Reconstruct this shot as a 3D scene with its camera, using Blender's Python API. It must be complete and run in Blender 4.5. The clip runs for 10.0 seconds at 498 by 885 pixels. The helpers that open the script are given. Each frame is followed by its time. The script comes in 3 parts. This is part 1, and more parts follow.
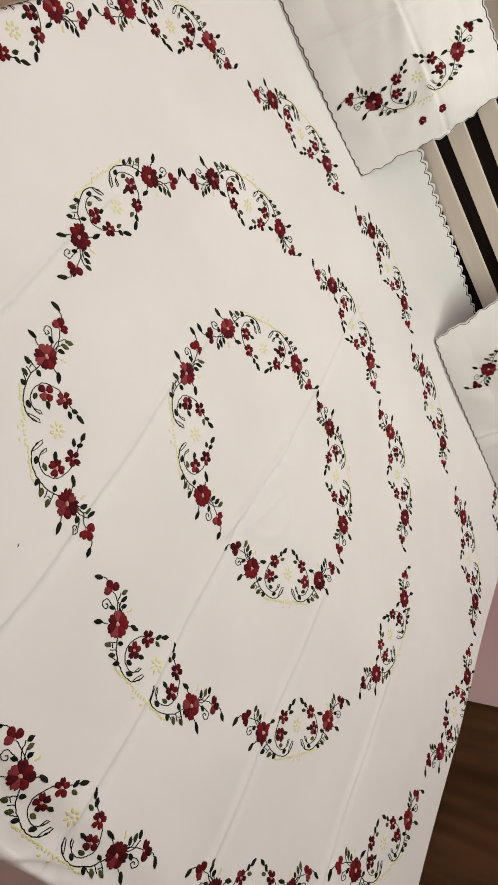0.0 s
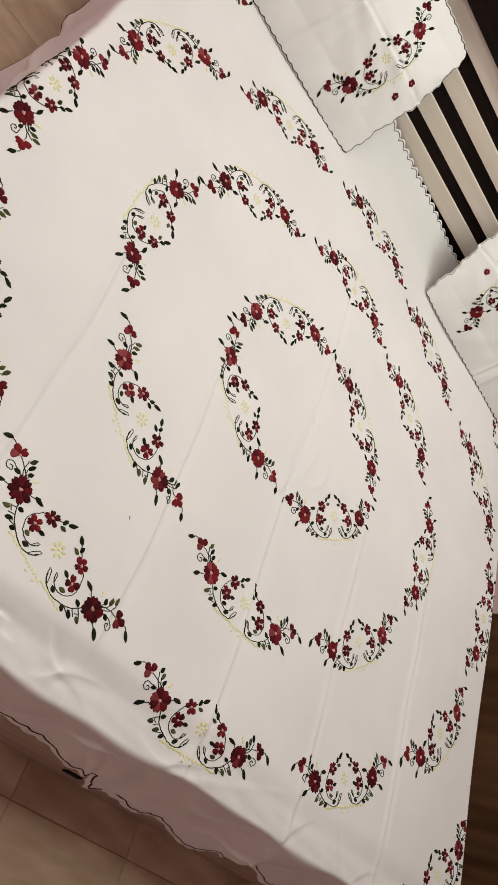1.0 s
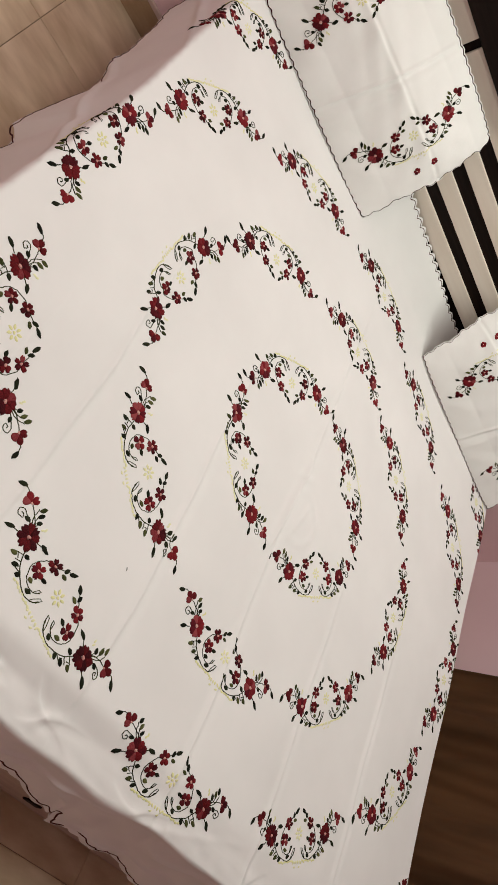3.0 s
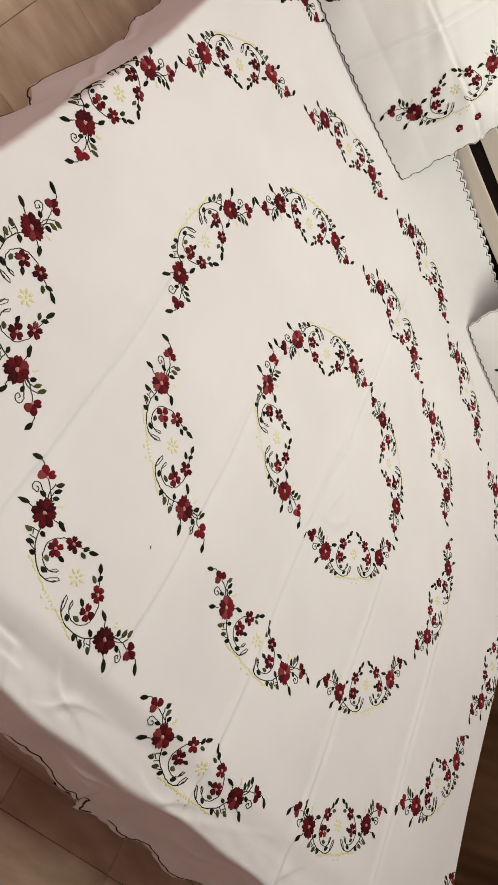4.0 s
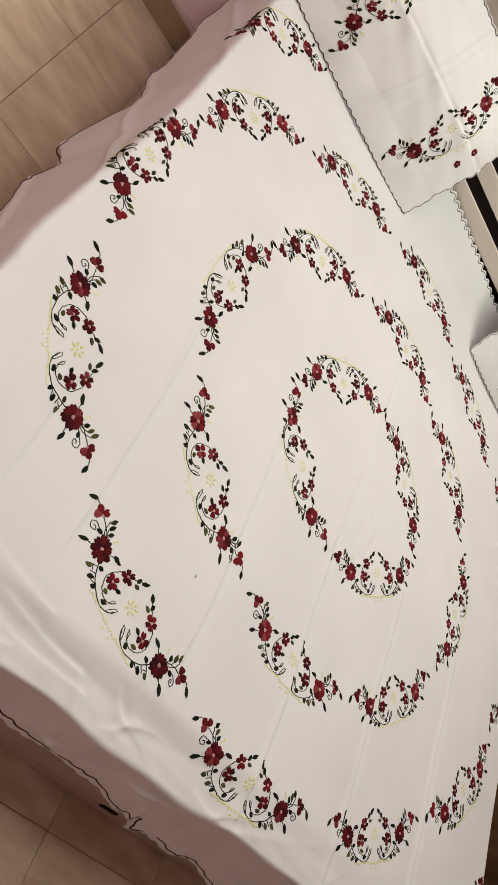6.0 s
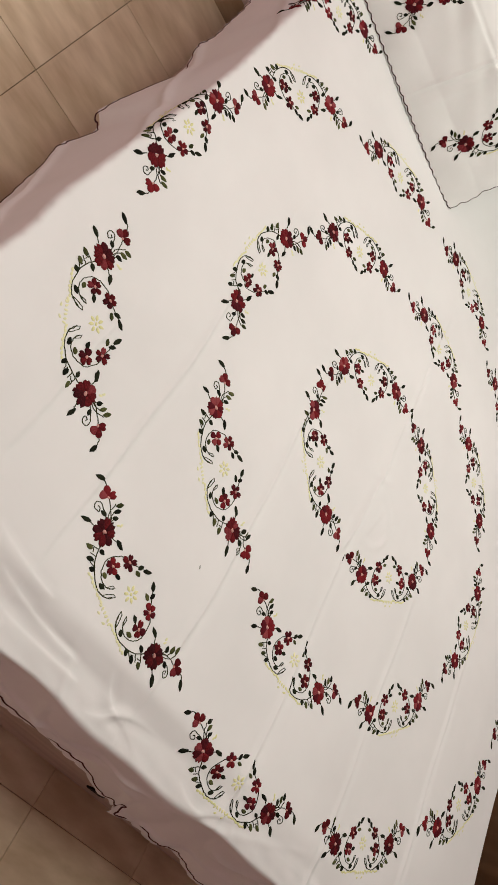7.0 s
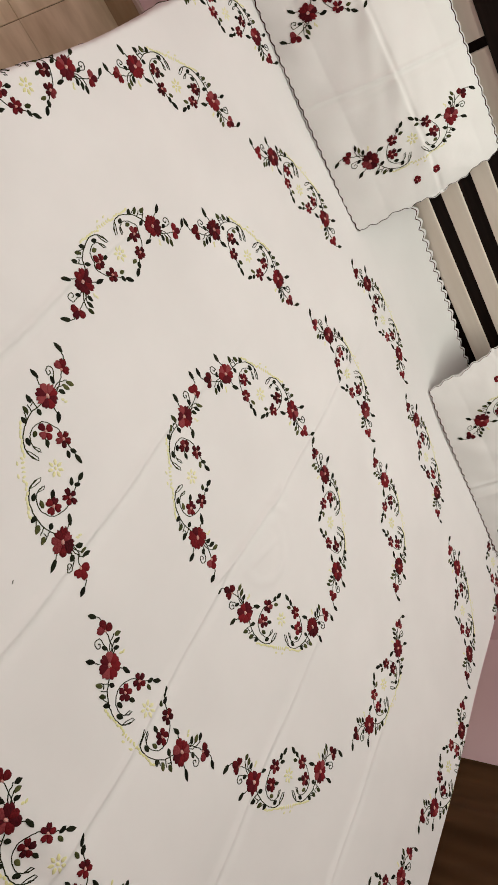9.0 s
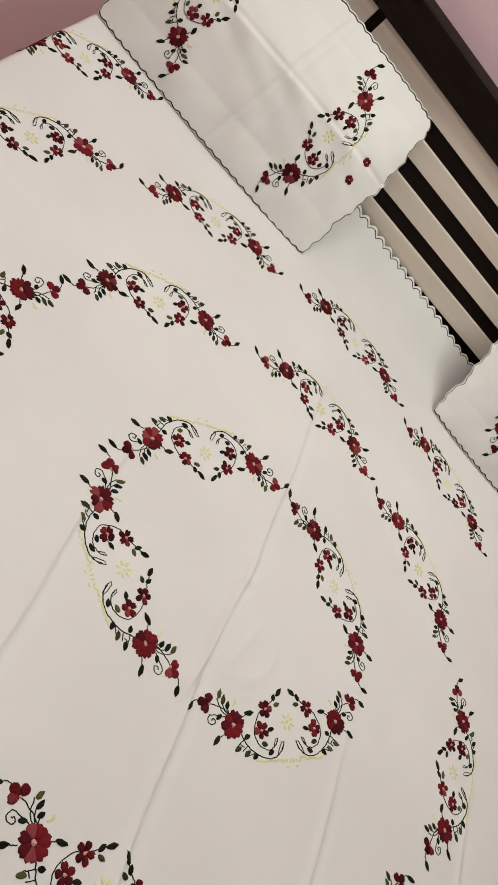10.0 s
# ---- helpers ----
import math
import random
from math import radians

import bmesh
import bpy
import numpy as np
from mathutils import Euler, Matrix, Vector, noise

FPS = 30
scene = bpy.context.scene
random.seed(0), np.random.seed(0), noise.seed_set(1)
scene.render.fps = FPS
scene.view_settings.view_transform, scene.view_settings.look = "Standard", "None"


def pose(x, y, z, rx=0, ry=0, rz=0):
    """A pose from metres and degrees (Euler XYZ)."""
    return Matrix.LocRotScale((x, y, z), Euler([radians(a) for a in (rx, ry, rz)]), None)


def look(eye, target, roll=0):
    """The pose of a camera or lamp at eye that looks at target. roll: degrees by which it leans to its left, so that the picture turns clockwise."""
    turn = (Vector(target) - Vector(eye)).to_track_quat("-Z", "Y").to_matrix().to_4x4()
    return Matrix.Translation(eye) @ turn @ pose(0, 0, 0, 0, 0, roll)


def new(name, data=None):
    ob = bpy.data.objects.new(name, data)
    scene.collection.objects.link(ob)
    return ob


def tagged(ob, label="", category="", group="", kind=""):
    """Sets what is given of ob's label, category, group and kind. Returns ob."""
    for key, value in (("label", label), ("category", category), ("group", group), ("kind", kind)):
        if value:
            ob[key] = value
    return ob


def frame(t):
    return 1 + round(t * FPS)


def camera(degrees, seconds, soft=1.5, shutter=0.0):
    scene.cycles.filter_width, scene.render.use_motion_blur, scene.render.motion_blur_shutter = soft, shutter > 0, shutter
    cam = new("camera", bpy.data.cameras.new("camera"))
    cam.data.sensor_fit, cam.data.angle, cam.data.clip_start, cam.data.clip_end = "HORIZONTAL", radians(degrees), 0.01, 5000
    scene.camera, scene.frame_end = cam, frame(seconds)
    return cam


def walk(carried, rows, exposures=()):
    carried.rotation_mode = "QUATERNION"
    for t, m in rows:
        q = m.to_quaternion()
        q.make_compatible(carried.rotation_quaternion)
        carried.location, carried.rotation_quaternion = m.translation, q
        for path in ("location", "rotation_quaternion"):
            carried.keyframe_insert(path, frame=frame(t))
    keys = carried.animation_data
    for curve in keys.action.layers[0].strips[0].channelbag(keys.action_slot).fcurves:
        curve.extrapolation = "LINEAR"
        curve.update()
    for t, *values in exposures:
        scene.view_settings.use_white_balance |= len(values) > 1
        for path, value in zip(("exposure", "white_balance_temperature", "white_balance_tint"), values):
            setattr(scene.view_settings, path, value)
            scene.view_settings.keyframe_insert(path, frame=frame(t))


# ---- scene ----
cam = camera(36.5, 10.0, 1.2)
PATH = [
    (0, (-0.749, -0.898, 1.445), (0.21, 0.332, 0.193), 81.8),
    (0.3, (-0.745, -0.918, 1.438), (0.237, 0.282, 0.175), 80.5),
    (0.5, (-0.75, -0.951, 1.452), (0.216, 0.229, 0.157), 78.0),
    (0.7, (-0.804, -1.0, 1.471), (0.176, 0.168, 0.176), 76.1),
    (0.8, (-0.857, -1.027, 1.476), (0.167, 0.138, 0.213), 76.2),
    (1, (-0.929, -1.063, 1.488), (0.124, 0.108, 0.254), 76.7),
    (1.5, (-1.023, -1.079, 1.499), (0.055, 0.151, 0.349), 80.7),
    (2, (-1.047, -1.059, 1.494), (0.027, 0.206, 0.378), 81.5),
    (2.2, (-1.046, -1.056, 1.49), (0.034, 0.184, 0.352), 82.1),
    (3.5, (-1.045, -1.02, 1.47), (0.024, 0.18, 0.278), 83.3),
    (4, (-0.974, -1.001, 1.452), (0.069, 0.146, 0.189), 82.8),
    (4.5, (-0.916, -0.99, 1.445), (0.108, 0.16, 0.169), 82.0),
    (5, (-0.954, -1.004, 1.455), (0.05, 0.146, 0.162), 80.1),
    (5.5, (-1.039, -1.049, 1.458), (-0.014, 0.128, 0.209), 79.7),
    (6, (-1.074, -1.055, 1.454), (-0.05, 0.131, 0.211), 79.8),
    (6.2, (-1.08, -1.05, 1.452), (-0.053, 0.128, 0.204), 80.2),
    (7.5, (-0.976, -1.006, 1.432), (0.023, 0.111, 0.107), 86.9),
    (8, (-0.863, -1.013, 1.444), (0.124, 0.114, 0.119), 84.5),
    (8.2, (-0.832, -1.015, 1.458), (0.149, 0.139, 0.152), 83.5),
    (8.5, (-0.813, -1.01, 1.469), (0.126, 0.223, 0.204), 80.3),
    (8.7, (-0.802, -0.988, 1.467), (0.08, 0.317, 0.235), 78.9),
    (8.8, (-0.79, -0.968, 1.456), (0.073, 0.365, 0.24), 78.6),
    (9, (-0.746, -0.917, 1.45), (0.118, 0.408, 0.226), 79.8),
    (9.1, (-0.727, -0.886, 1.453), (0.144, 0.432, 0.227), 80.9),
    (9.3, (-0.697, -0.834, 1.452), (0.149, 0.507, 0.232), 81.0),
    (9.5, (-0.645, -0.777, 1.453), (0.123, 0.604, 0.228), 76.9),
    (9.8, (-0.568, -0.725, 1.438), (0.108, 0.676, 0.18), 65.9),
    (10, (-0.495, -0.697, 1.43), (0.099, 0.705, 0.133), 60.0),
]
walk(cam, [(t, look(eye, target, roll)) for t, eye, target, roll in PATH], [(0, -0.08), (0.6, -0.08), (1.2, 0), (6.2, 0), (8.2, 0), (9, -0.12), (9.5, -0.2), (10, -0.2)])

# ---- light: a ceiling panel and an added fill panel, the closed room bounces the rest ----
world = bpy.data.worlds.new("world")
world.use_nodes = True
world.node_tree.nodes["Background"].inputs[0].default_value = (0.9, 0.85, 0.8, 1)
world.node_tree.nodes["Background"].inputs[1].default_value = 0.05
scene.world = world
lamp = bpy.data.lights.new("overhead_light", "AREA")
lamp.shape, lamp.size, lamp.size_y, lamp.energy, lamp.color = "RECTANGLE", 0.8, 0.3, 14.8, (0.94, 1.0, 0.895)
new("overhead_light", lamp).matrix_world = look((-1.05, -0.45, 2.66), (-1.05, -0.45, 0))
# unseen fill, added to even the brightness towards the head and right side
fill_lamp = bpy.data.lights.new("overhead_light", "AREA")
fill_lamp.shape, fill_lamp.size, fill_lamp.size_y, fill_lamp.energy, fill_lamp.color = "RECTANGLE", 0.9, 0.4, 22.8, (0.94, 1.0, 0.895)
new("overhead_light", fill_lamp).matrix_world = look((0.20, 0.56, 2.66), (0.20, 0.56, 0))


# ---- materials ----
def material(name, colour, rough=0.6, spec=0.4, metal=0.0):
    m = bpy.data.materials.new(name)
    m.use_nodes = True
    b = m.node_tree.nodes["Principled BSDF"]
    b.inputs["Base Color"].default_value = (*colour, 1)
    b.inputs["Roughness"].default_value = rough
    b.inputs["Specular IOR Level"].default_value = spec
    b.inputs["Metallic"].default_value = metal
    return m


def nodes_of(m):
    return m.node_tree.nodes, m.node_tree.links, m.node_tree.nodes["Principled BSDF"]


def mottle(m, low, high, scale, stretch=(1, 1, 1), detail=6.0, where="Object", lo=0.3, hi=0.7, rand=0.0):
    """Base colour that wanders between low and high; rand adds a shift of its own for each object."""
    n, l, b = nodes_of(m)
    tc, mp, nz, rp = n.new("ShaderNodeTexCoord"), n.new("ShaderNodeMapping"), n.new("ShaderNodeTexNoise"), n.new("ShaderNodeValToRGB")
    mp.inputs["Scale"].default_value = stretch
    nz.inputs["Scale"].default_value, nz.inputs["Detail"].default_value = scale, detail
    rp.color_ramp.elements[0].position, rp.color_ramp.elements[1].position = lo, hi
    rp.color_ramp.elements[0].color, rp.color_ramp.elements[1].color = (*low, 1), (*high, 1)
    l.new(tc.outputs[where], mp.inputs[0])
    l.new(mp.outputs[0], nz.inputs["Vector"])
    if rand:
        inf, mul, add = n.new("ShaderNodeObjectInfo"), n.new("ShaderNodeMath"), n.new("ShaderNodeMath")
        mul.operation, mul.inputs[1].default_value = "MULTIPLY_ADD", rand
        mul.inputs[2].default_value = -rand / 2
        l.new(inf.outputs["Random"], mul.inputs[0])
        l.new(mul.outputs[0], add.inputs[0])
        l.new(nz.outputs[0], add.inputs[1])
        l.new(add.outputs[0], rp.inputs[0])
    else:
        l.new(nz.outputs[0], rp.inputs[0])
    l.new(rp.outputs[0], b.inputs["Base Color"])
    return m


def bumped(m, scale, strength, distance=0.001, stretch=(1, 1, 1), kind="noise", where="Object"):
    n, l, b = nodes_of(m)
    tc, mp, bp = n.new("ShaderNodeTexCoord"), n.new("ShaderNodeMapping"), n.new("ShaderNodeBump")
    mp.inputs["Scale"].default_value = stretch
    tx = n.new("ShaderNodeTexNoise" if kind == "noise" else "ShaderNodeTexWave")
    tx.inputs["Scale"].default_value = scale
    if kind == "noise":
        tx.inputs["Detail"].default_value = 5
    bp.inputs["Strength"].default_value, bp.inputs["Distance"].default_value = strength, distance
    l.new(tc.outputs[where], mp.inputs[0])
    l.new(mp.outputs[0], tx.inputs["Vector"])
    l.new(tx.outputs[0], bp.inputs["Height"])
    if b.inputs["Normal"].is_linked:
        l.new(b.inputs["Normal"].links[0].from_socket, bp.inputs["Normal"])
    l.new(bp.outputs[0], b.inputs["Normal"])
    return m


COTTON = mottle(material("white_cotton", (0.8, 0.78, 0.77), 0.85, 0.2), (0.77, 0.75, 0.745), (0.82, 0.80, 0.795), 5)
bumped(COTTON, 9, 0.35, 0.004)
bumped(COTTON, 900, 0.2, 0.0004)
COTTON_BRIGHT = bumped(bumped(mottle(material("pillow_cotton", (0.87, 0.86, 0.84), 0.85, 0.2), (0.85, 0.84, 0.82), (0.90, 0.89, 0.875), 7), 14, 0.4, 0.004), 900, 0.2, 0.0004)


def thread(name, low, high, rough=0.55):
    return bumped(mottle(material(name, high, 0.8, 0.12), low, high, 420, (1, 1, 1), 3, lo=0.3, hi=0.7, rand=0.45), 900, 0.7, 0.0008)


RED = thread("crimson_thread", (0.07, 0.004, 0.006), (0.19, 0.012, 0.017))
RED_DARK = thread("maroon_thread", (0.035, 0.003, 0.005), (0.10, 0.007, 0.013))
ROSE = thread("rose_thread", (0.15, 0.017, 0.022), (0.27, 0.052, 0.058))
PINK = thread("pink_thread", (0.62, 0.30, 0.27), (0.75, 0.45, 0.40))
LEAF_DARK = thread("dark_green_thread", (0.004, 0.005, 0.002), (0.017, 0.021, 0.009))
LEAF = thread("green_thread", (0.028, 0.034, 0.009), (0.10, 0.105, 0.036))
STEM = thread("olive_thread", (0.012, 0.014, 0.004), (0.042, 0.045, 0.014))
YELLOW = thread("pale_yellow_thread", (0.74, 0.71, 0.36), (0.82, 0.795, 0.50))
HEM = thread("hem_thread", (0.03, 0.008, 0.010), (0.07, 0.02, 0.022))

WENGE = bumped(mottle(material("wenge_wood", (0.02, 0.01, 0.008), 0.55, 0.12), (0.006, 0.0028, 0.002), (0.014, 0.0065, 0.0045), 14, (0.6, 8, 8)), 60, 0.15, 0.0008, (0.3, 6, 6))
CREAM = bumped(mottle(material("cream_laminate", (0.5, 0.42, 0.33), 0.5, 0.4), (0.77, 0.675, 0.575), (0.85, 0.765, 0.67), 5, (0.5, 6, 6), rand=0.15), 120, 0.08, 0.0005, (0.3, 4, 4))
BOX = bumped(mottle(material("brown_laminate", (0.2, 0.13, 0.1), 0.5, 0.4), (0.35, 0.26, 0.21), (0.47, 0.36, 0.30), 9, (0.5, 6, 6)), 80, 0.12, 0.0006)
PINK_WALL = bumped(bumped(mottle(material("pink_wall_paint", (0.66, 0.47, 0.49), 0.7, 0.3), (0.84, 0.595, 0.655), (0.89, 0.66, 0.72), 1.6), 45, 0.12, 0.002), 400, 0.1, 0.0005)
CEILING = bumped(mottle(material("ceiling_paint", (0.8, 0.78, 0.75), 0.8, 0.2), (0.76, 0.74, 0.71), (0.82, 0.80, 0.77), 2), 60, 0.1, 0.001)
TILE = bumped(mottle(material("beige_floor_tile", (0.5, 0.38, 0.26), 0.32, 0.45), (0.52, 0.385, 0.24), (0.82, 0.68, 0.505), 4.5, (1.0, 3.4, 1.0), 12, rand=0.12), 12, 0.05, 0.002)
GROUT = material("brown_grout", (0.30, 0.22, 0.15), 0.9, 0.1)
SKIRT = bumped(mottle(material("brown_skirting_tile", (0.2, 0.12, 0.06), 0.4, 0.4), (0.30, 0.20, 0.115), (0.42, 0.30, 0.19), 7, (1, 1, 4)), 40, 0.1, 0.001)
TRIM = mottle(material("skirting_cap", (0.6, 0.48, 0.42), 0.6, 0.3), (0.55, 0.42, 0.38), (0.64, 0.5, 0.45), 9)
CURTAIN = bumped(bumped(mottle(material("brown_curtain", (0.06, 0.03, 0.015), 0.75, 0.25), (0.06, 0.028, 0.012), (0.135, 0.064, 0.027), 2.2, (1, 3, 0.6)), 160, 0.3, 0.001), 900, 0.25, 0.0005)
MATTRESS = mottle(material("mattress_ticking", (0.5, 0.42, 0.4), 0.9, 0.1), (0.45, 0.37, 0.36), (0.55, 0.46, 0.44), 8)


# ---- builders ----
def mesh_from(name, verts, faces, mat, smooth=True):
    me = bpy.data.meshes.new(name)
    me.from_pydata([tuple(map(float, v)) for v in verts], [], faces)
    for m in (mat if isinstance(mat, (list, tuple)) else [mat]):
        me.materials.append(m)
    if smooth:
        me.shade_smooth()
    return me


def part(name, me, parent, label=""):
    ob = new(name, me)
    ob.parent = parent
    return tagged(ob, label)


def slab(name, lo, hi, mat, bevel=0.003, segments=2):
    """A block from corner lo to corner hi with rounded edges."""
    bm = bmesh.new()
    bmesh.ops.create_cube(bm, size=1)
    for v in bm.verts:
        v.co = Vector([(lo[i] + hi[i]) / 2 + v.co[i] * (hi[i] - lo[i]) for i in range(3)])
    if bevel:
        bmesh.ops.bevel(bm, geom=bm.edges[:], offset=bevel, segments=segments, affect="EDGES", profile=0.5)
    me = bpy.data.meshes.new(name)
    bm.to_mesh(me)
    bm.free()
    me.materials.append(mat)
    return me


def empty(name, at, label, category, group="", kind=""):
    ob = new(name)
    ob.location = at
    ob.empty_display_size = 0.05
    return tagged(ob, label, category, group, kind)


# ---- room ----
X0, X1, Y0, Y1, ZC = -2.0, 1.80, -3.0, 1.125, 2.75


def wall(name, lo, hi, label):
    tagged(new(name, slab(name, lo, hi, PINK_WALL, 0)), label, "wall", kind="structure")


wall("wall_north", (X0 - 0.12, Y1, 0), (X1 + 0.12, Y1 + 0.12, ZC), "pale pink painted plaster wall behind the headboard")
wall("wall_south", (X0 - 0.12, Y0 - 0.12, 0), (X1 + 0.12, Y0, ZC), "pale pink painted plaster wall facing the bed")
wall("wall_east", (X1, Y0, 0), (X1 + 0.12, Y1, ZC), "pale pink painted plaster wall beside the curtain")
wall("wall_west", (X0 - 0.12, Y0, 0), (X0, Y1, ZC), "pale pink painted plaster side wall")
tagged(new("ceiling", slab("ceiling", (X0 - 0.12, Y0 - 0.12, ZC), (X1 + 0.12, Y1 + 0.12, ZC + 0.1), CEILING, 0)), "plain white painted ceiling of the bedroom", "ceiling", kind="structure")
floor = tagged(new("floor", slab("floor", (X0 - 0.12, Y0 - 0.12, -0.12), (X1 + 0.12, Y1 + 0.12, -0.004), GROUT, 0)), "beige marbled ceramic tile floor with thin dark joints", "floor", kind="structure")
skirting = tagged(new("baseboard", slab("baseboard", (X0, Y1 - 0.012, 0), (X1, Y1, 0.085), SKIRT, 0.002)), "brown tiled skirting along the pink wall", "baseboard", kind="structure")
part("cap", slab("cap", (X0, Y1 - 0.014, 0.085), (X1, Y1, 0.098), TRIM, 0.002), skirting, "pale skirting cap strip")

# ---- curtain on the side wall ----
curtain = tagged(new("curtain"), "dark brown pleated fabric curtain hanging on the pink wall", "curtain")
curtain.location = (X1 - 0.10, 0.53, 0.0)


def curtain_mesh():
    ny, nz = 420, 12
    verts, faces = [], []
    for i in range(ny + 1):
        s = i / ny * 2.3
        for j in range(nz + 1):
            z = 0.04 + 2.35 * j / nz
            w = 0.048 * math.sin(s * 15 + 1.1 * math.sin(s * 4.1)) + 0.012 * math.sin(s * 39 + 1.3 + 0.8 * z) + 0.004 * math.sin(s * 110 + z)
            verts.append((w * (0.75 + 0.1 * z), -s - 0.14 * z + 0.02 * math.sin(2.2 * z + s * 6), z))
    for i in range(ny):
        for j in range(nz):
            a = i * (nz + 1) + j
            faces.append((a, a + nz + 1, a + nz + 2, a + 1))
    return mesh_from("drape", verts, faces, CURTAIN)


drape = part("drape", curtain_mesh(), curtain)
solid = drape.modifiers.new("thickness", "SOLIDIFY")
solid.thickness = 0.003


def rod_mesh():
    bm = bmesh.new()
    bmesh.ops.create_cone(bm, cap_ends=True, segments=16, radius1=0.012, radius2=0.012, depth=2.5, matrix=pose(0, -1.15, 2.41, 90))
    me = bpy.data.meshes.new("rod")
    bm.to_mesh(me)
    bm.free()
    me.materials.append(WENGE)
    return me


part("rod", rod_mesh(), curtain, "dark curtain rod")

# ---- bed ----
HEAD = 1.070          # front of the headboard
bed = empty("bed", (0, 0, 0), "double box bed with dark wood and cream striped headboard", "bed")
part("foot_panel", slab("foot_panel", (-0.815, -0.766, 0.010), (0.925, -0.748, 0.43), BOX), bed, "brown laminate foot panel")
part("side_panel", slab("side_panel", (-0.815, -0.745, 0.02), (-0.790, HEAD - 0.002, 0.43), BOX), bed, "brown laminate side panel")
part("side_panel", slab("side_panel", (0.903, -0.745, 0.02), (0.928, HEAD - 0.002, 0.43), BOX), bed, "brown laminate side panel")
part("pull_handle", slab("pull_handle", (0.118, -0.770, 0.076), (0.165, -0.764, 0.098), WENGE, 0.003), bed, "dark drawer pull")
part("plinth", slab("plinth", (-0.78, -0.73, 0.0), (0.88, HEAD - 0.01, 0.06), WENGE), bed, "recessed dark plinth")
part("bed_deck", slab("bed_deck", (-0.787, -0.743, 0.39), (0.90, HEAD - 0.004, 0.425), BOX), bed)
part("back_board", slab("back_board", (-0.79, HEAD, 0.0), (0.97, HEAD + 0.036, 0.945), WENGE, 0.003), bed, "dark wenge back board")
rail = part("top_rail", slab("top_rail", (-0.825, HEAD - 0.022, 0.937), (0.99, HEAD + 0.044, 1.018), WENGE, 0.006, 3), bed, "thick dark top rail")
for x in (-0.79, 0.965):
    part("post", slab("post", (x - 0.025, HEAD - 0.018, 0.0), (x + 0.025, HEAD + 0.04, 0.936), WENGE, 0.004), bed, "dark headboard post")
STRIPES = [(0.336, 0.390), (0.427, 0.481), (0.518, 0.571), (0.609, 0.663), (0.701, 0.752), (0.793, 0.842), (0.883, 0.936)]
for lo, hi in STRIPES:
    for xa, xb in ((-0.763, -0.4505), (-0.4265, 0.5065), (0.5305, 0.938)):
        part("cream_panel", slab("cream_panel", (xa, HEAD - 0.009, lo), (xb, HEAD + 0.006, hi), CREAM, 0.002, 2), bed, "cream laminate strip")

# ---- mattress ----
H = 0.56
matt = tagged(new("mattress", slab("mattress", (-0.79, -0.72, 0.426), (0.88, HEAD - 0.03, H - 0.03), MATTRESS, 0.03, 3)), "thick plain mattress hidden under the white sheet", "mattress")

# ---- the embroidered sheet: a flat cloth point (a, b) and where it lies on the bed ----
LEFT, RIGHT, FOOT, TOP_END = -0.888, 1.003, -0.793, 1.058


def edge_table(steps):
    """How far out and down a cloth gets past the start of an edge whose slope changes by steps of (length, degrees at the end)."""
    run = np.linspace(0, sum(d for d, _ in steps), 200)
    marks = np.cumsum([0] + [d for d, _ in steps])
    slope = np.radians(np.interp(run, marks, [0] + [q for _, q in steps]))
    dr = run[1] - run[0]
    return run, np.concatenate([[0], np.cumsum(np.cos(slope[1:]) * dr)]), np.concatenate([[0], np.cumsum(np.sin(slope[1:]) * dr)])


SIDE_EDGE = edge_table([(0.008, 50), (0.010, 78), (0.010, 90)])
FOOT_EDGE = edge_table([(0.022, 25), (0.024, 27), (0.012, 6), (0.046, 10), (0.007, 55), (0.007, 93)])


def left_edge(b):
    """How far from the middle the cloth turns down along the side; the bed narrows a little towards its head."""
    return np.interp(b, [-0.8, -0.3, -0.15, 0.05, 0.25, 1.06], [0.888, 0.888, 0.879, 0.858, 0.844, 0.841])


def bend(o, table):
    """A cloth that runs o past the start of an edge: how far out, how far down, and the length that hangs free."""
    run, out, down = table
    extra = np.maximum(o - run[-1], 0)
    return np.interp(o, run, out), np.interp(o, run, down) + extra, extra


def ridge(d, w):
    return np.exp(-(d / w) ** 2)


def span(v, lo, hi, soft=0.06):
    return 1 / (1 + np.exp(-(v - lo) / soft)) / (1 + np.exp((v - hi) / soft))


CREASES = [(-0.56, -0.62, 0.1, 0.0032), (-0.27, -0.66, 0.05, 0.0036), (0.004, -0.75, 0.5, 0.0034), (0.295, -0.78, -0.15, 0.0034), (0.612, -0.75, -0.1, 0.0032), (-0.70, -0.6, -0.35, 0.003)]


FOOT_FOLDS = [  # pressed folds that run out from their first point, and their height in millimetres
    (-0.30, -0.757, -0.36, -0.715, 3), (-0.30, -0.757, -0.35, -0.787, 2.5), (-0.30, -0.757, -0.20, -0.735, 3), (-0.30, -0.757, -0.22, -0.778, 2.2),
    (-0.42, -0.742, -0.62, -0.716, 3.2), (-0.40, -0.762, -0.64, -0.748, 2.4), (-0.04, -0.788, 0.07, -0.755, 2.4), (-0.04, -0.788, -0.12, -0.770, 2.2),
    (0.30, -0.785, 0.37, -0.72, 2.2), (-0.66, -0.735, -0.82, -0.752, 2.6), (-0.55, -0.770, -0.72, -0.779, 2), (-0.52, -0.70, -0.70, -0.665, 2.2), (0.55, -0.78, 0.64, -0.735, 2)]


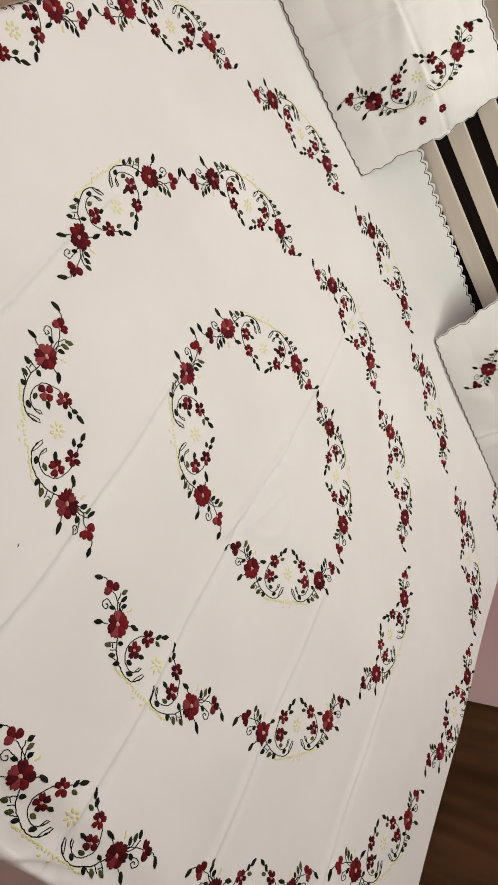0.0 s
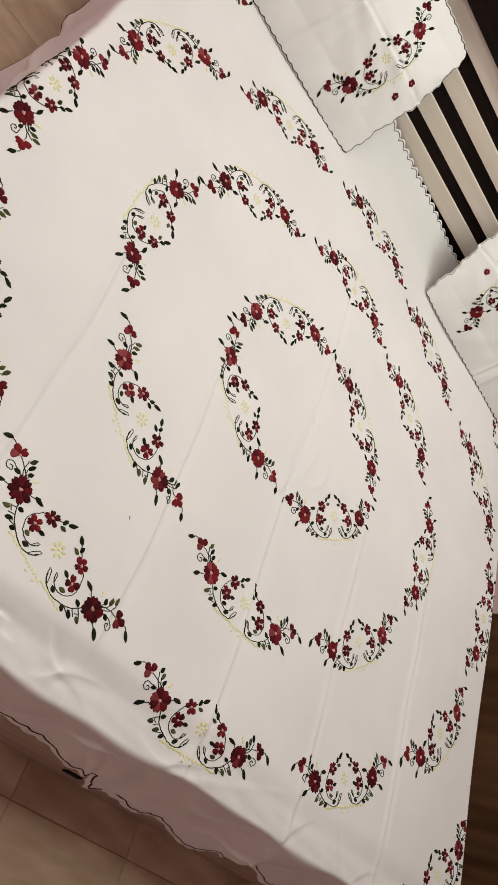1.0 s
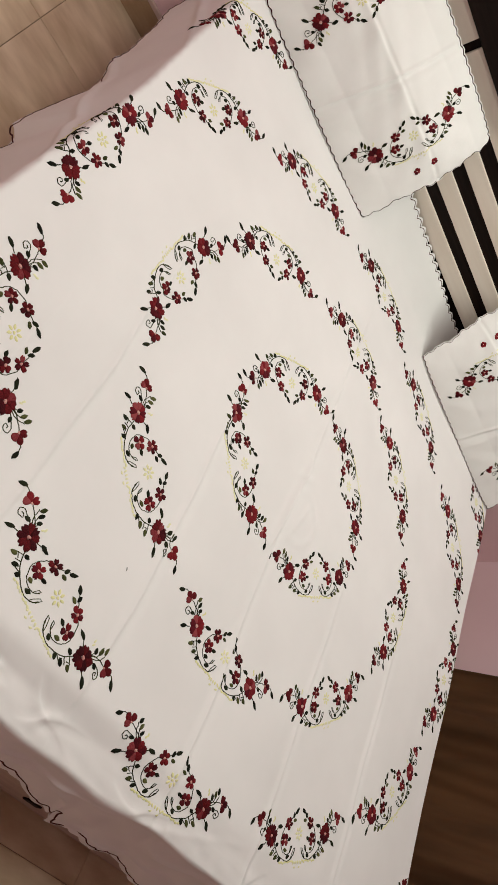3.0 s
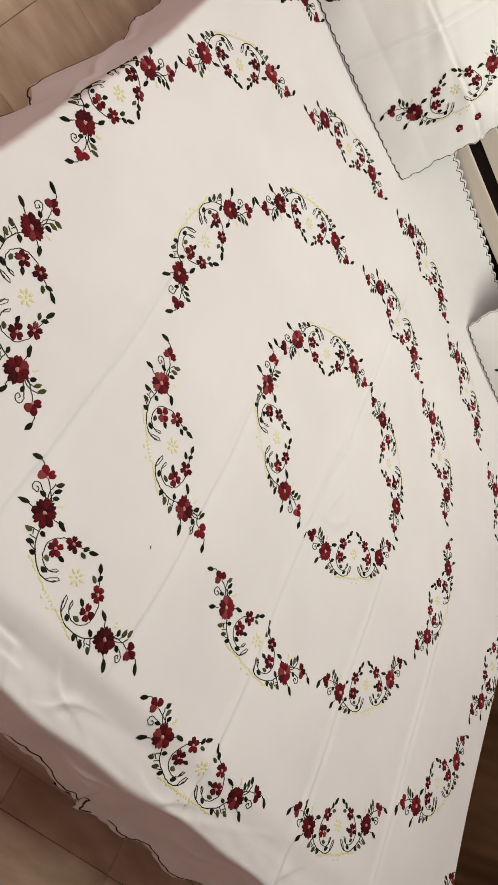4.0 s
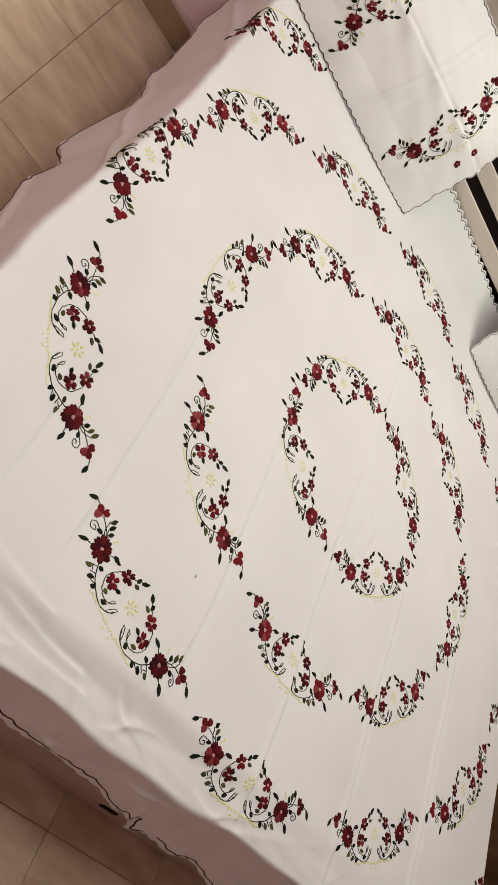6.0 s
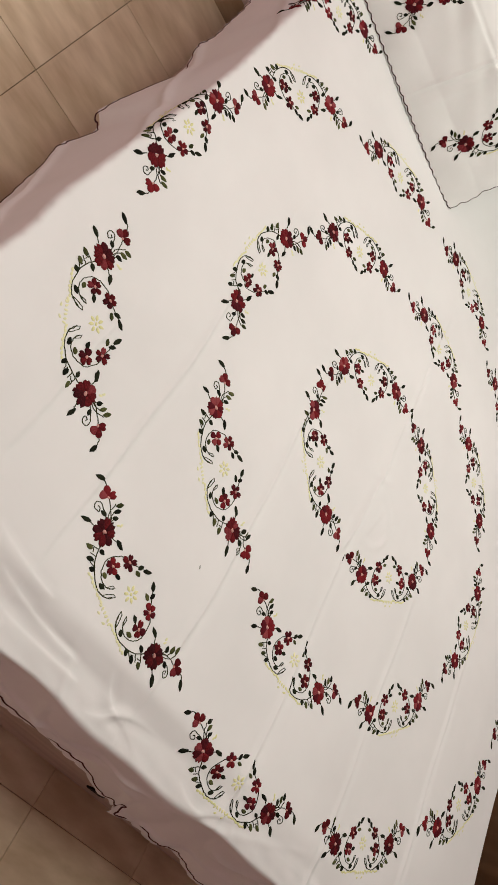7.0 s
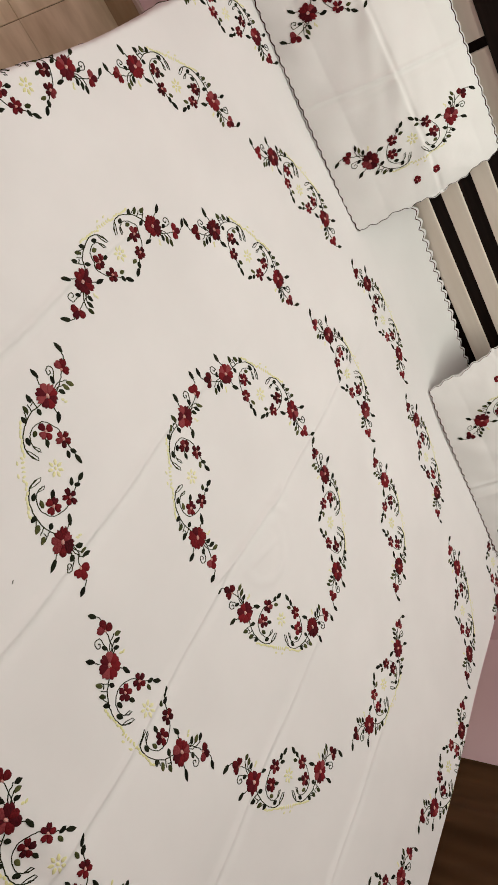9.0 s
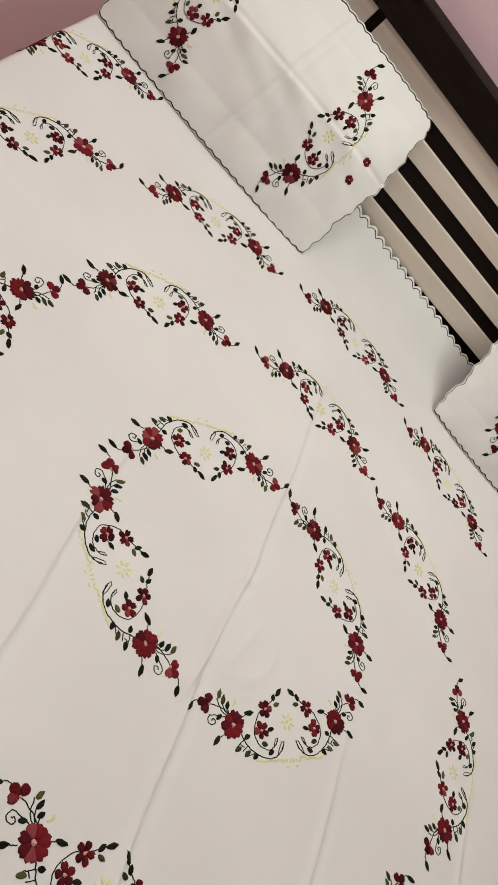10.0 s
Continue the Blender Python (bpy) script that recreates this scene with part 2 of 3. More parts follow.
def pressed(a, b, x0, y0, x1, y1, height):
    """A sharp fold that starts at its first point and dies out towards its last, steep on one side."""
    dx, dy = x1 - x0, y1 - y0
    long = math.hypot(dx, dy)
    t = ((a - x0) * dx + (b - y0) * dy) / long ** 2
    d = ((a - x0) * dy - (b - y0) * dx) / long + 0.004 * np.sin(t * 4)
    fade = np.clip(1 - t, 0, 1) ** 0.8 * np.clip((t * long + 0.012) / 0.02, 0, 1)
    return height * 0.001 * fade * (np.where(d > 0, ridge(d, 0.0034), ridge(d, 0.013)) - 0.5 * ridge(d - 0.011, 0.008))


def lie(a, b):
    """Places on the bed, as an array of rows, for arrays of cloth coordinates a (across) and b (towards the head)."""
    a, b = np.asarray(a, float), np.asarray(b, float)
    ra, rf = SIDE_EDGE[1][-1], FOOT_EDGE[1][-1]
    edge = np.where(a > 0, RIGHT, left_edge(b))
    oa = np.maximum(np.abs(a) - (edge - ra), 0)
    ob = np.maximum((FOOT + rf) - b, 0)
    outa, downa, exa = bend(oa, SIDE_EDGE)
    outb, downb, exb = bend(ob, FOOT_EDGE)
    side = np.sign(a)
    # hanging folds
    flap = np.interp(b, [0.13, 0.17, 0.4], [0, 1, 0])
    swing_a = exa * (0.025 * np.sin(b * 9.0 + 0.6) + 0.015 * np.sin(b * 21 + 2.0) + np.where(a > 0, -0.05, 0.095) + 0.08 * flap)
    swing_b = exb * (0.04 * np.sin(a * 8.0 + 0.4) + 0.025 * np.sin(a * 19 + 1.1) + 0.045)
    x = np.where(oa > 0, side * (edge - ra + outa + swing_a), a)
    y = np.where(ob > 0, FOOT + rf - outb - swing_b, b)
    down = np.hypot(downa, downb)
    z = H - down + 0.6 * np.interp(a, [-0.25, 0.1], [0, 1]) * np.minimum(downb, 0.02)
    top = np.exp(-(down / 0.06) ** 4)
    # folds pressed into the cloth
    wander = 0.004 * np.sin(b * 9 + a * 3) + 0.002 * np.sin(b * 23 + 1)
    for x0, lo, hi, amp in CREASES:
        d = a - x0 - wander
        z = z + top * span(b, lo, hi) * 1.35 * amp * (np.where(d < 0, ridge(d, 0.010), ridge(d, 0.0036)) - 0.6 * ridge(d - 0.014, 0.009) + 0.3 * ridge(d + 0.05, 0.03))
    # the sharp tuck in the middle, with two slack folds beside it
    d = a - 0.0067 - 0.073 * b - 0.0015 * np.sin(b * 40)
    tuck = span(b, -0.21, 0.055, 0.006)
    z = z + tuck * 0.0065 * np.where(d < 0, ridge(d, 0.016), ridge(d, 0.0032)) - tuck * 0.002 * ridge(d - 0.016, 0.010)
    u, v = a - 0.012, b + 0.02
    z = z + 0.003 * ridge(v - 0.03 - 0.5 * u, 0.008) * span(u, -0.02, 0.03, 0.008)
    z = z + 0.0026 * ridge(np.hypot(u - 0.03, v + 0.06) - 0.065, 0.009) * span(u, 0.02, 0.14, 0.015) * span(v, -0.14, -0.0, 0.02)
    z = z + 0.0022 * ridge(u - 0.055 - 0.25 * v, 0.007) * span(v, -0.11, -0.02, 0.015)
    # loose waves, stronger along the foot
    soft = 0.0016 * (np.sin(a * 13 + 2 * np.sin(b * 5)) + np.sin(b * 10 + a * 7 + 1))
    foot = span(b, -1.4, -0.745, 0.028)
    rum = np.sin(a * 27 + 3 * np.sin(b * 14)) * np.cos(b * 31 + a * 11) + 0.7 * np.sin(a * 49 + b * 38 + 2 * np.sin(a * 9))
    fold = ridge(np.sin(a * 6.3 + b * 9 + 0.8 * np.sin(a * 15)), 0.16) + 0.8 * ridge(np.sin(a * 4.1 - b * 13 + 2.2), 0.12)
    z = z + soft + foot * top * (0.0008 * rum + 0.0020 * fold + 0.0006 * np.sin(a * 71 + b * 90 + 2 * np.sin(b * 40)) * np.sin(a * 37 - b * 60))
    y = y - foot * (1 - top) * (0.004 * rum + 0.008 * fold) * np.clip(downb / 0.1, 0, 1)
    for seg in FOOT_FOLDS:
        z = z + np.exp(-(down / 0.09) ** 4) * pressed(a, b, *seg)
    y = y + np.clip(downb / 0.03 - 0.4, 0, 1) * (0.005 * np.sin(a * 11 + 0.5) + 0.0035 * np.sin(a * 27 + 1))
    left = span(-a, 0.86, 1.5, 0.02)
    x = x - left * (0.004 * np.sin(b * 33) * np.sin(b * 7 + 1) + 0.006 * ridge(np.sin(b * 5.2 + a * 14), 0.2))
    # the head end climbs a little against the headboard
    z = z + (0.032 + 0.046 * np.interp(a, [-0.25, -0.08, 0.15, 0.32], [1, 0.85, 0.4, 0])) * np.clip((b - 0.86) / 0.2, 0, 1) ** 2
    return np.stack([x, y, z], -1)


def drop_left(b):
    return 0.215 + np.interp(b, [-0.8, -0.3, 0.06, 0.20, 0.42, 0.6], [0.0, 0.026, 0.012, -0.012, -0.01, 0.0]) + 0.012 * np.sin(b * 5 + 1) + 0.008 * np.abs(np.sin(b * 84)), 0.026 * np.interp(b, [0.13, 0.155, 0.4], [0, 1, 0])


def drop_foot(a):
    long = np.interp(a, [-1.2, -0.44, -0.285, -0.17, 0.0, 0.05, 0.06, 0.28, 0.95], [0.13, 0.165, 0.178, 0.195, 0.212, 0.283, 0.240, 0.256, 0.28])
    return 0.172 + 0.008 * np.abs(np.sin(a * 84)), long - 0.16


def head_end(a):
    return TOP_END - 0.008 + 0.011 * np.abs(np.sin(a * 96)) + 0.004 * np.sin(a * 7) - 0.008 * np.clip((a + 0.12) / 0.42, 0, 1)


NA, NB = 1000, 420
ta = np.linspace(0, 1, NA + 1)
tb = np.interp(np.linspace(0, 1, NB + 1), [0, 0.4, 1], [0, 0.19, 1])
TB, TA = np.meshgrid(tb, ta)
flat_b = (FOOT - 0.25) + TB * (TOP_END - FOOT + 0.25)
base_l, more_l = drop_left(flat_b)
lo_a = LEFT - base_l
grid_a = lo_a + TA * (RIGHT + 0.27 - lo_a) - more_l * (1 - TA) ** 14
base_f, more_f = drop_foot(grid_a)
lo_b = FOOT - base_f
grid_b = lo_b + TB * (head_end(grid_a) - lo_b) - more_f * (1 - TB) ** 14
verts = lie(grid_a.ravel(), grid_b.ravel())
faces = []
for i in range(NA):
    for j in range(NB):
        k = i * (NB + 1) + j
        faces.append((k, k + NB + 1, k + NB + 2, k + 1))
sheet_mesh = mesh_from("bedsheet", verts, faces, COTTON)
sheet = tagged(new("bedsheet", sheet_mesh), "white cotton bedsheet embroidered with rings of dark red flowers", "bedsheet")


# ---- embroidery ----
class Cloth:
    """A cloth surface: at() gives the places of cloth points, raised by h above the cloth."""

    def __init__(self, place):
        self.place = place

    def at(self, pts, h):
        p = np.asarray(pts, float)
        h = np.broadcast_to(np.asarray(h, float), (len(p),))
        e = 0.004
        o = self.place(p[:, 0], p[:, 1])
        du = self.place(p[:, 0] + e, p[:, 1]) - self.place(p[:, 0] - e, p[:, 1])
        dv = self.place(p[:, 0], p[:, 1] + e) - self.place(p[:, 0], p[:, 1] - e)
        n = np.cross(du, dv)
        n = n / np.maximum(np.linalg.norm(n, axis=1, keepdims=True), 1e-9)
        return o + n * h[:, None]


def turned(pts, cx, cy, ang, mirror=1):
    p = np.asarray(pts, float) * np.array([mirror, 1.0])
    c, s = math.cos(ang), math.sin(ang)
    return np.stack([cx + p[:, 0] * c - p[:, 1] * s, cy + p[:, 0] * s + p[:, 1] * c], 1)


LIFT = 0.0011


rng = random.Random(7)


class Stitch:
    """Gathers satin-stitched patches of one part in cloth coordinates, then lays them on a cloth."""

    def __init__(self):
        self.pts, self.h, self.faces, self.mats = [], [], [], []

    def patch(self, outline, mat=0, dome=0.0007, lift=LIFT):
        """A domed patch inside a closed outline."""
        o = np.asarray(outline, float)
        o = o + np.array([(rng.gauss(0, 1), rng.gauss(0, 1)) for _ in o]) * 0.022 * np.ptp(o, axis=0).max()
        c = o.mean(0)
        n, k = len(o), len(self.pts)
        ring = [o + (o - c) * 0.05, o, c + (o - c) * 0.6]
        for r, h in zip(ring, (-0.0012, lift, lift + dome)):
            self.pts += list(r)
            self.h += [h] * n
        self.pts.append(c)
        self.h.append(lift + dome * 1.15)
        for q in range(2):
            for i in range(n):
                a, b = k + q * n + i, k + q * n + (i + 1) % n
                self.faces.append((a, b, b + n, a + n))
                self.mats.append(mat)
        for i in range(n):
            self.faces.append((k + 2 * n + i, k + 2 * n + (i + 1) % n, k + 3 * n))
            self.mats.append(mat)

    def cord(self, line, width, mat=0, wobble=0.0):
        """A raised cord along a line."""
        p = np.asarray(line, float) + np.array([(rng.gauss(0, 1), rng.gauss(0, 1)) for _ in line]) * wobble
        d = np.gradient(p, axis=0)
        d = d / np.maximum(np.linalg.norm(d, axis=1, keepdims=True), 1e-9)
        s = np.stack([-d[:, 1], d[:, 0]], 1) * width / 2
        k, n = len(self.pts), len(p)
        for i in range(n):
            self.pts += [p[i] + s[i] * 1.2, p[i] + s[i] * 0.6, p[i] - s[i] * 0.6, p[i] - s[i] * 1.2]
            self.h += [-0.0006, LIFT, LIFT, -0.0006]
        for i in range(n - 1):
            for q in range(3):
                a = k + 4 * i + q
                self.faces.append((a, a + 4, a + 5, a + 1))
                self.mats.append(mat)

    def build(self, name, cloth, where, mats, parent, label=""):
        v = cloth.at(turned(self.pts, *where), self.h)
        flip = where[3] < 0
        me = mesh_from(name, v, [f[::-1] for f in self.faces] if flip else self.faces, mats)
        me.polygons.foreach_set("material_index", self.mats)
        return part(name, me, parent, label)


def petal(cx, cy, ang, r0, r1, width, n=11):
    """A rounded petal that reaches from r0 to r1 of its flower's centre."""
    out = []
    for i in range(n):
        q = 2 * math.pi * i / n
        rad = (r0 + r1) / 2 + (r1 - r0) / 2 * math.cos(q)
        w = width * math.sin(q) * (0.75 + 0.3 * math.cos(q))
        out.append((cx + rad * math.cos(ang) - w * math.sin(ang), cy + rad * math.sin(ang) + w * math.cos(ang)))
    return out


def leaf_outline(cx, cy, ang, length, width, n=5):
    """A pointed leaf centred on (cx, cy)."""
    up = [(-0.5, 0), (-0.4, 0.27), (-0.15, 0.47), (0.12, 0.46), (0.34, 0.25), (0.5, 0)]
    pts = up + [(u, -w) for u, w in up[4:0:-1]]
    c, s = math.cos(ang), math.sin(ang)
    return [(cx + u * length * c - w * width * s, cy + u * length * s + w * width * c) for u, w in pts]


def curve(points, n=6):
    """A smooth line through the points."""
    p = [np.array(q, float) for q in points]
    p = [2 * p[0] - p[1]] + p + [2 * p[-1] - p[-2]]
    out = []
    for i in range(1, len(p) - 2):
        for k in range(n):
            t = k / n
            out.append(0.5 * ((2 * p[i]) + (p[i + 1] - p[i - 1]) * t + (2 * p[i - 1] - 5 * p[i] + 4 * p[i + 1] - p[i + 2]) * t * t + (3 * p[i] - p[i - 1] - 3 * p[i + 1] + p[i + 2]) * t ** 3))
    return out + [p[-2]]


MM = 0.001


def blunt_petal(cx, cy, ang, r0, r1, width, notch=0.0):
    """A satin-stitched petal: narrow at the heart, widest near its blunt or notched end."""
    shape = [(0.0, 0.30), (0.25, 0.72), (0.55, 1.0), (0.82, 0.88), (1.0, 0.42), (1.0 - notch, 0.05)]
    shape += [(u, -w) for u, w in shape[4::-1]]
    c, s = math.cos(ang), math.sin(ang)
    out = []
    for u, w in shape:
        rad, w = r0 + (r1 - r0) * u, w * width
        out.append((cx + rad * c - w * s, cy + rad * s + w * c))
    return out


def flower(radius, petals, start, centre, full=0.47, heart=0.2):
    """A flower of single petals in several reds round a pink heart; full is a petal's half width against its share of the rim."""
    st = Stitch()
    share = 2 * math.pi * radius * 0.72 / petals
    shades = [0, 1] + [rng.choice((0, 0, 0, 1, 1, 2)) for _ in range(petals - 2)]
    rng.shuffle(shades)
    for i, shade in enumerate(shades):
        ang = start + 2 * math.pi * (i + rng.uniform(-0.1, 0.1)) / petals
        r1 = radius * rng.uniform(0.88, 1.08)
        st.patch(blunt_petal(centre[0], centre[1], ang, radius * 0.16, r1, share * full * rng.uniform(0.88, 1.08), rng.choice((0.0, 0.12, 0.18))), shade, 0.0006 + 0.0004 * (i % 2))
    st.patch(petal(centre[0], centre[1], start, -radius * heart, radius * heart, radius * heart * 0.85, 7), 3, 0.0016)
    return st


# one half of a motif, in millimetres: x along it from its middle, y towards the outside of its ring
LEAVES = [  # x, y, turn, length, width, green (0 dark, 1 lighter)
    (181, -27, 40, 19, 7.5, 0), (127, -43, -112, 15, 7, 1), (121, -35, -112, 15, 7, 1), (114, -27, -116, 13, 7, 0), (131, -11, 25, 12, 7, 0),
    (138, 20, 40, 20, 7.5, 0), (75, -16, 182, 19, 7.5, 0), (101, 33, 26, 14, 7.5, 1), (85, 40, 34, 14, 7.5, 1), (70, 44, 42, 13, 7.5, 0), (82, 17, 205, 12, 7.5, 0),
    (25, -37, 255, 13, 7, 0), (20, -27, 185, 13, 7, 1), (13, -45, 222, 18, 7.5, 0), (36, 8, 195, 13, 7, 0), (50, 28, 170, 12, 7.5, 1), (39, 40, 205, 13, 7.5, 0)]
STEMS = [
    [(94, 12), (78, 33), (50, 47), (27, 45), (14, 31)], [(42, -22), (57, -14), (68, 10), (61, 28), (46, 36), (33, 33), (25, 24)],
    [(109, -12), (118, -20), (136, -27), (148, -30)], [(110, -9), (126, -20), (132, -37)], [(112, -12), (121, -22), (124, -33)], [(112, -14), (115, -27)], [(150, -30), (166, -35), (175, -32)],
    [(116, -10), (132, -13), (147, -14), (151, -6), (145, -1), (138, -4), (141, -9), (145, -7)],
    [(88, 20), (97, 26), (103, 31)], [(82, 29), (93, 36)], [(70, 39), (82, 42)], [(92, -8), (80, -15)], [(42, -22), (30, -32), (19, -41)], [(96, 26), (90, 31)], [(82, 35), (78, 38)], [(122, 12), (131, 16)],
    [(50, 12), (40, 10), (36, 9)]]
TIPS = [[(27, 45), (16, 36), (12, 25), (17, 26), (24, 37), (27, 45)], [(33, 33), (28, 29), (24, 20), (29, 22), (33, 33)]]


def motif(parent, cloth, cx, cy, ang, size=1.0, label=""):
    """One garland: two mirrored halves about a pale yellow flower."""
    k = MM * size
    stems = Stitch()
    for m in (1, -1):
        for line in STEMS:
            stems.cord([(m * x, y) for x, y in np.array(curve(line)) * k], 0.0014 if line is not STEMS[0] else 0.0017, 0, 0.0004)
        for line in TIPS:
            stems.cord([(m * x, y) for x, y in np.array(line) * k], 0.0012, 0)
    # pale dashes along the outside
    for m in (1, -1):
        for i in range(8):
            x = 20 + 6.6 * i
            stems.patch(leaf_outline(m * x * k, (50.5 + rng.uniform(-1.5, 1.5) - 0.0011 * (x - 42) ** 2) * k, rng.uniform(-0.5, 0.5) - m * 0.006 * (x - 42), rng.uniform(6.4, 8.2) * k, 4.4 * k), 1, 0.0001, 0.0006)
        for x, y, turn in ((3, 52, 90), (9, 61, 20), (16, 53, 60), (10, 52, 120), (102, -27, 70), (99, -32, 110)):
            stems.patch(leaf_outline(m * x * k, y * k, radians(turn) + rng.uniform(-0.3, 0.3), 7 * k, 3.8 * k), 1, 0.0001, 0.0006)
    where = (cx, cy, ang, 1)
    root = stems.build("embroidered_garland", cloth, where, [STEM, YELLOW], parent, label)
    heart = Stitch()
    for i in range(7):
        q = i * 2 * math.pi / 7
        heart.patch(leaf_outline(9.5 * k * math.cos(q), (-2 + 9.5 * math.sin(q)) * k, q, 9.5 * k, 5.2 * k), 0, 0.0002, 0.0006)
    heart.patch(petal(0, -2 * k, 0, -3 * k, 3 * k, 3 * k, 7), 0, 0.0002, 0.0006)
    heart.build("yellow_flower", cloth, where, [YELLOW], root)
    reds = [RED, RED_DARK, ROSE, PINK]
    for m in (1, -1):
        w = (cx, cy, ang, m)
        flower(21 * k, rng.choice((7, 8)), rng.uniform(0, 1), (106 * k, 0), 0.56, 0.2).build("flower", cloth, w, reds, root)
        flower(13.5 * k, rng.choice((4, 5)), rng.uniform(0, 1), (54 * k, 9 * k), 0.40, 0.24).build("flower", cloth, w, reds, root)
        flower(13.5 * k, 5, rng.uniform(0, 1), (43 * k, -21 * k), 0.38, 0.24).build("flower", cloth, w, reds, root)
        bud = Stitch()
        for ang_b, mat, long in ((-1.75, 0, 15), (-0.35, rng.choice((0, 1)), 17), (0.75, rng.choice((0, 2)), 15)):
            bud.patch(blunt_petal(148 * k, -29 * k, ang_b, 1.5 * k, long * k, 6.4 * k, rng.choice((0, 0.15))), mat)
        bud.patch(petal(147 * k, -29 * k, 0, -2.6 * k, 2.6 * k, 2.2 * k, 7), 3, 0.0014)
        bud.build("bud", cloth, w, reds, root)
        for x, y, turn, length, width, green in LEAVES:
            st = Stitch()
            st.patch(leaf_outline(x * k, y * k, radians(turn) + rng.uniform(-0.15, 0.15), length * k * rng.uniform(0.84, 1.04), width * k), 0, 0.0006)
            st.build("leaf", cloth, w, [LEAF if green and rng.random() < 0.75 else LEAF_DARK], root)
    return root


bed_cloth = Cloth(lie)
RINGS = [  # place of the middle, chord's turn in degrees (the outside of the ring lies to the chord's left)
    (-0.160, 0.151, 33), (-0.181, -0.125, 141), (0.172, -0.145, 213), (0.182, 0.135, -38),
    (-0.548, 0.026, 88), (-0.381, -0.334, 141), (-0.005, -0.471, 179), (0.371, -0.347, 217), (0.565, 0.0, 268), (0.372, 0.329, -36), (0.012, 0.466, -3), (-0.375, 0.339, 34),
    (-0.828, 0.043, 88), (-0.722, -0.364, 123), (-0.406, -0.616, 158), (-0.005, -0.711, 179), (0.432, -0.622, 203), (0.788, -0.373, 229),
    (0.945, 0.036, 262), (0.810, 0.431, -40), (0.408, 0.625, -21), (0.028, 0.735, -3), (-0.386, 0.646, 24), (-0.712, 0.405, 54),
    (-0.775, 0.690, 48), (0.90, 0.70, -44), (0.88, -0.67, 225), (-0.80, -0.665, 135)]
for x, y, turn in RINGS:
    motif(sheet, bed_cloth, x, y, radians(turn), 1.12 if x > 0.7 else 1.0)


def hem_line(path, cloth, parent, width=0.003):
    """A dark thread that follows an edge of a cloth."""
    st = Stitch()
    st.cord(path, width, 0)
    return st.build("hem_stitching", cloth, (0, 0, 0, 1), [HEM], parent, "dark maroon scalloped hem stitching")


n = 700
bs = np.linspace(FOOT - 0.15, TOP_END - 0.03, n)
hem_line(np.stack([LEFT - sum(drop_left(bs)) + 0.006, bs], 1), bed_cloth, sheet)
as_ = np.linspace(LEFT - 0.04, RIGHT + 0.2, n)
hem_line(np.stack([as_, FOOT - sum(drop_foot(as_)) + 0.021], 1), bed_cloth, sheet, 0.0036)
hem_line(np.stack([as_, head_end(as_) - 0.007], 1), bed_cloth, sheet, 0.002)


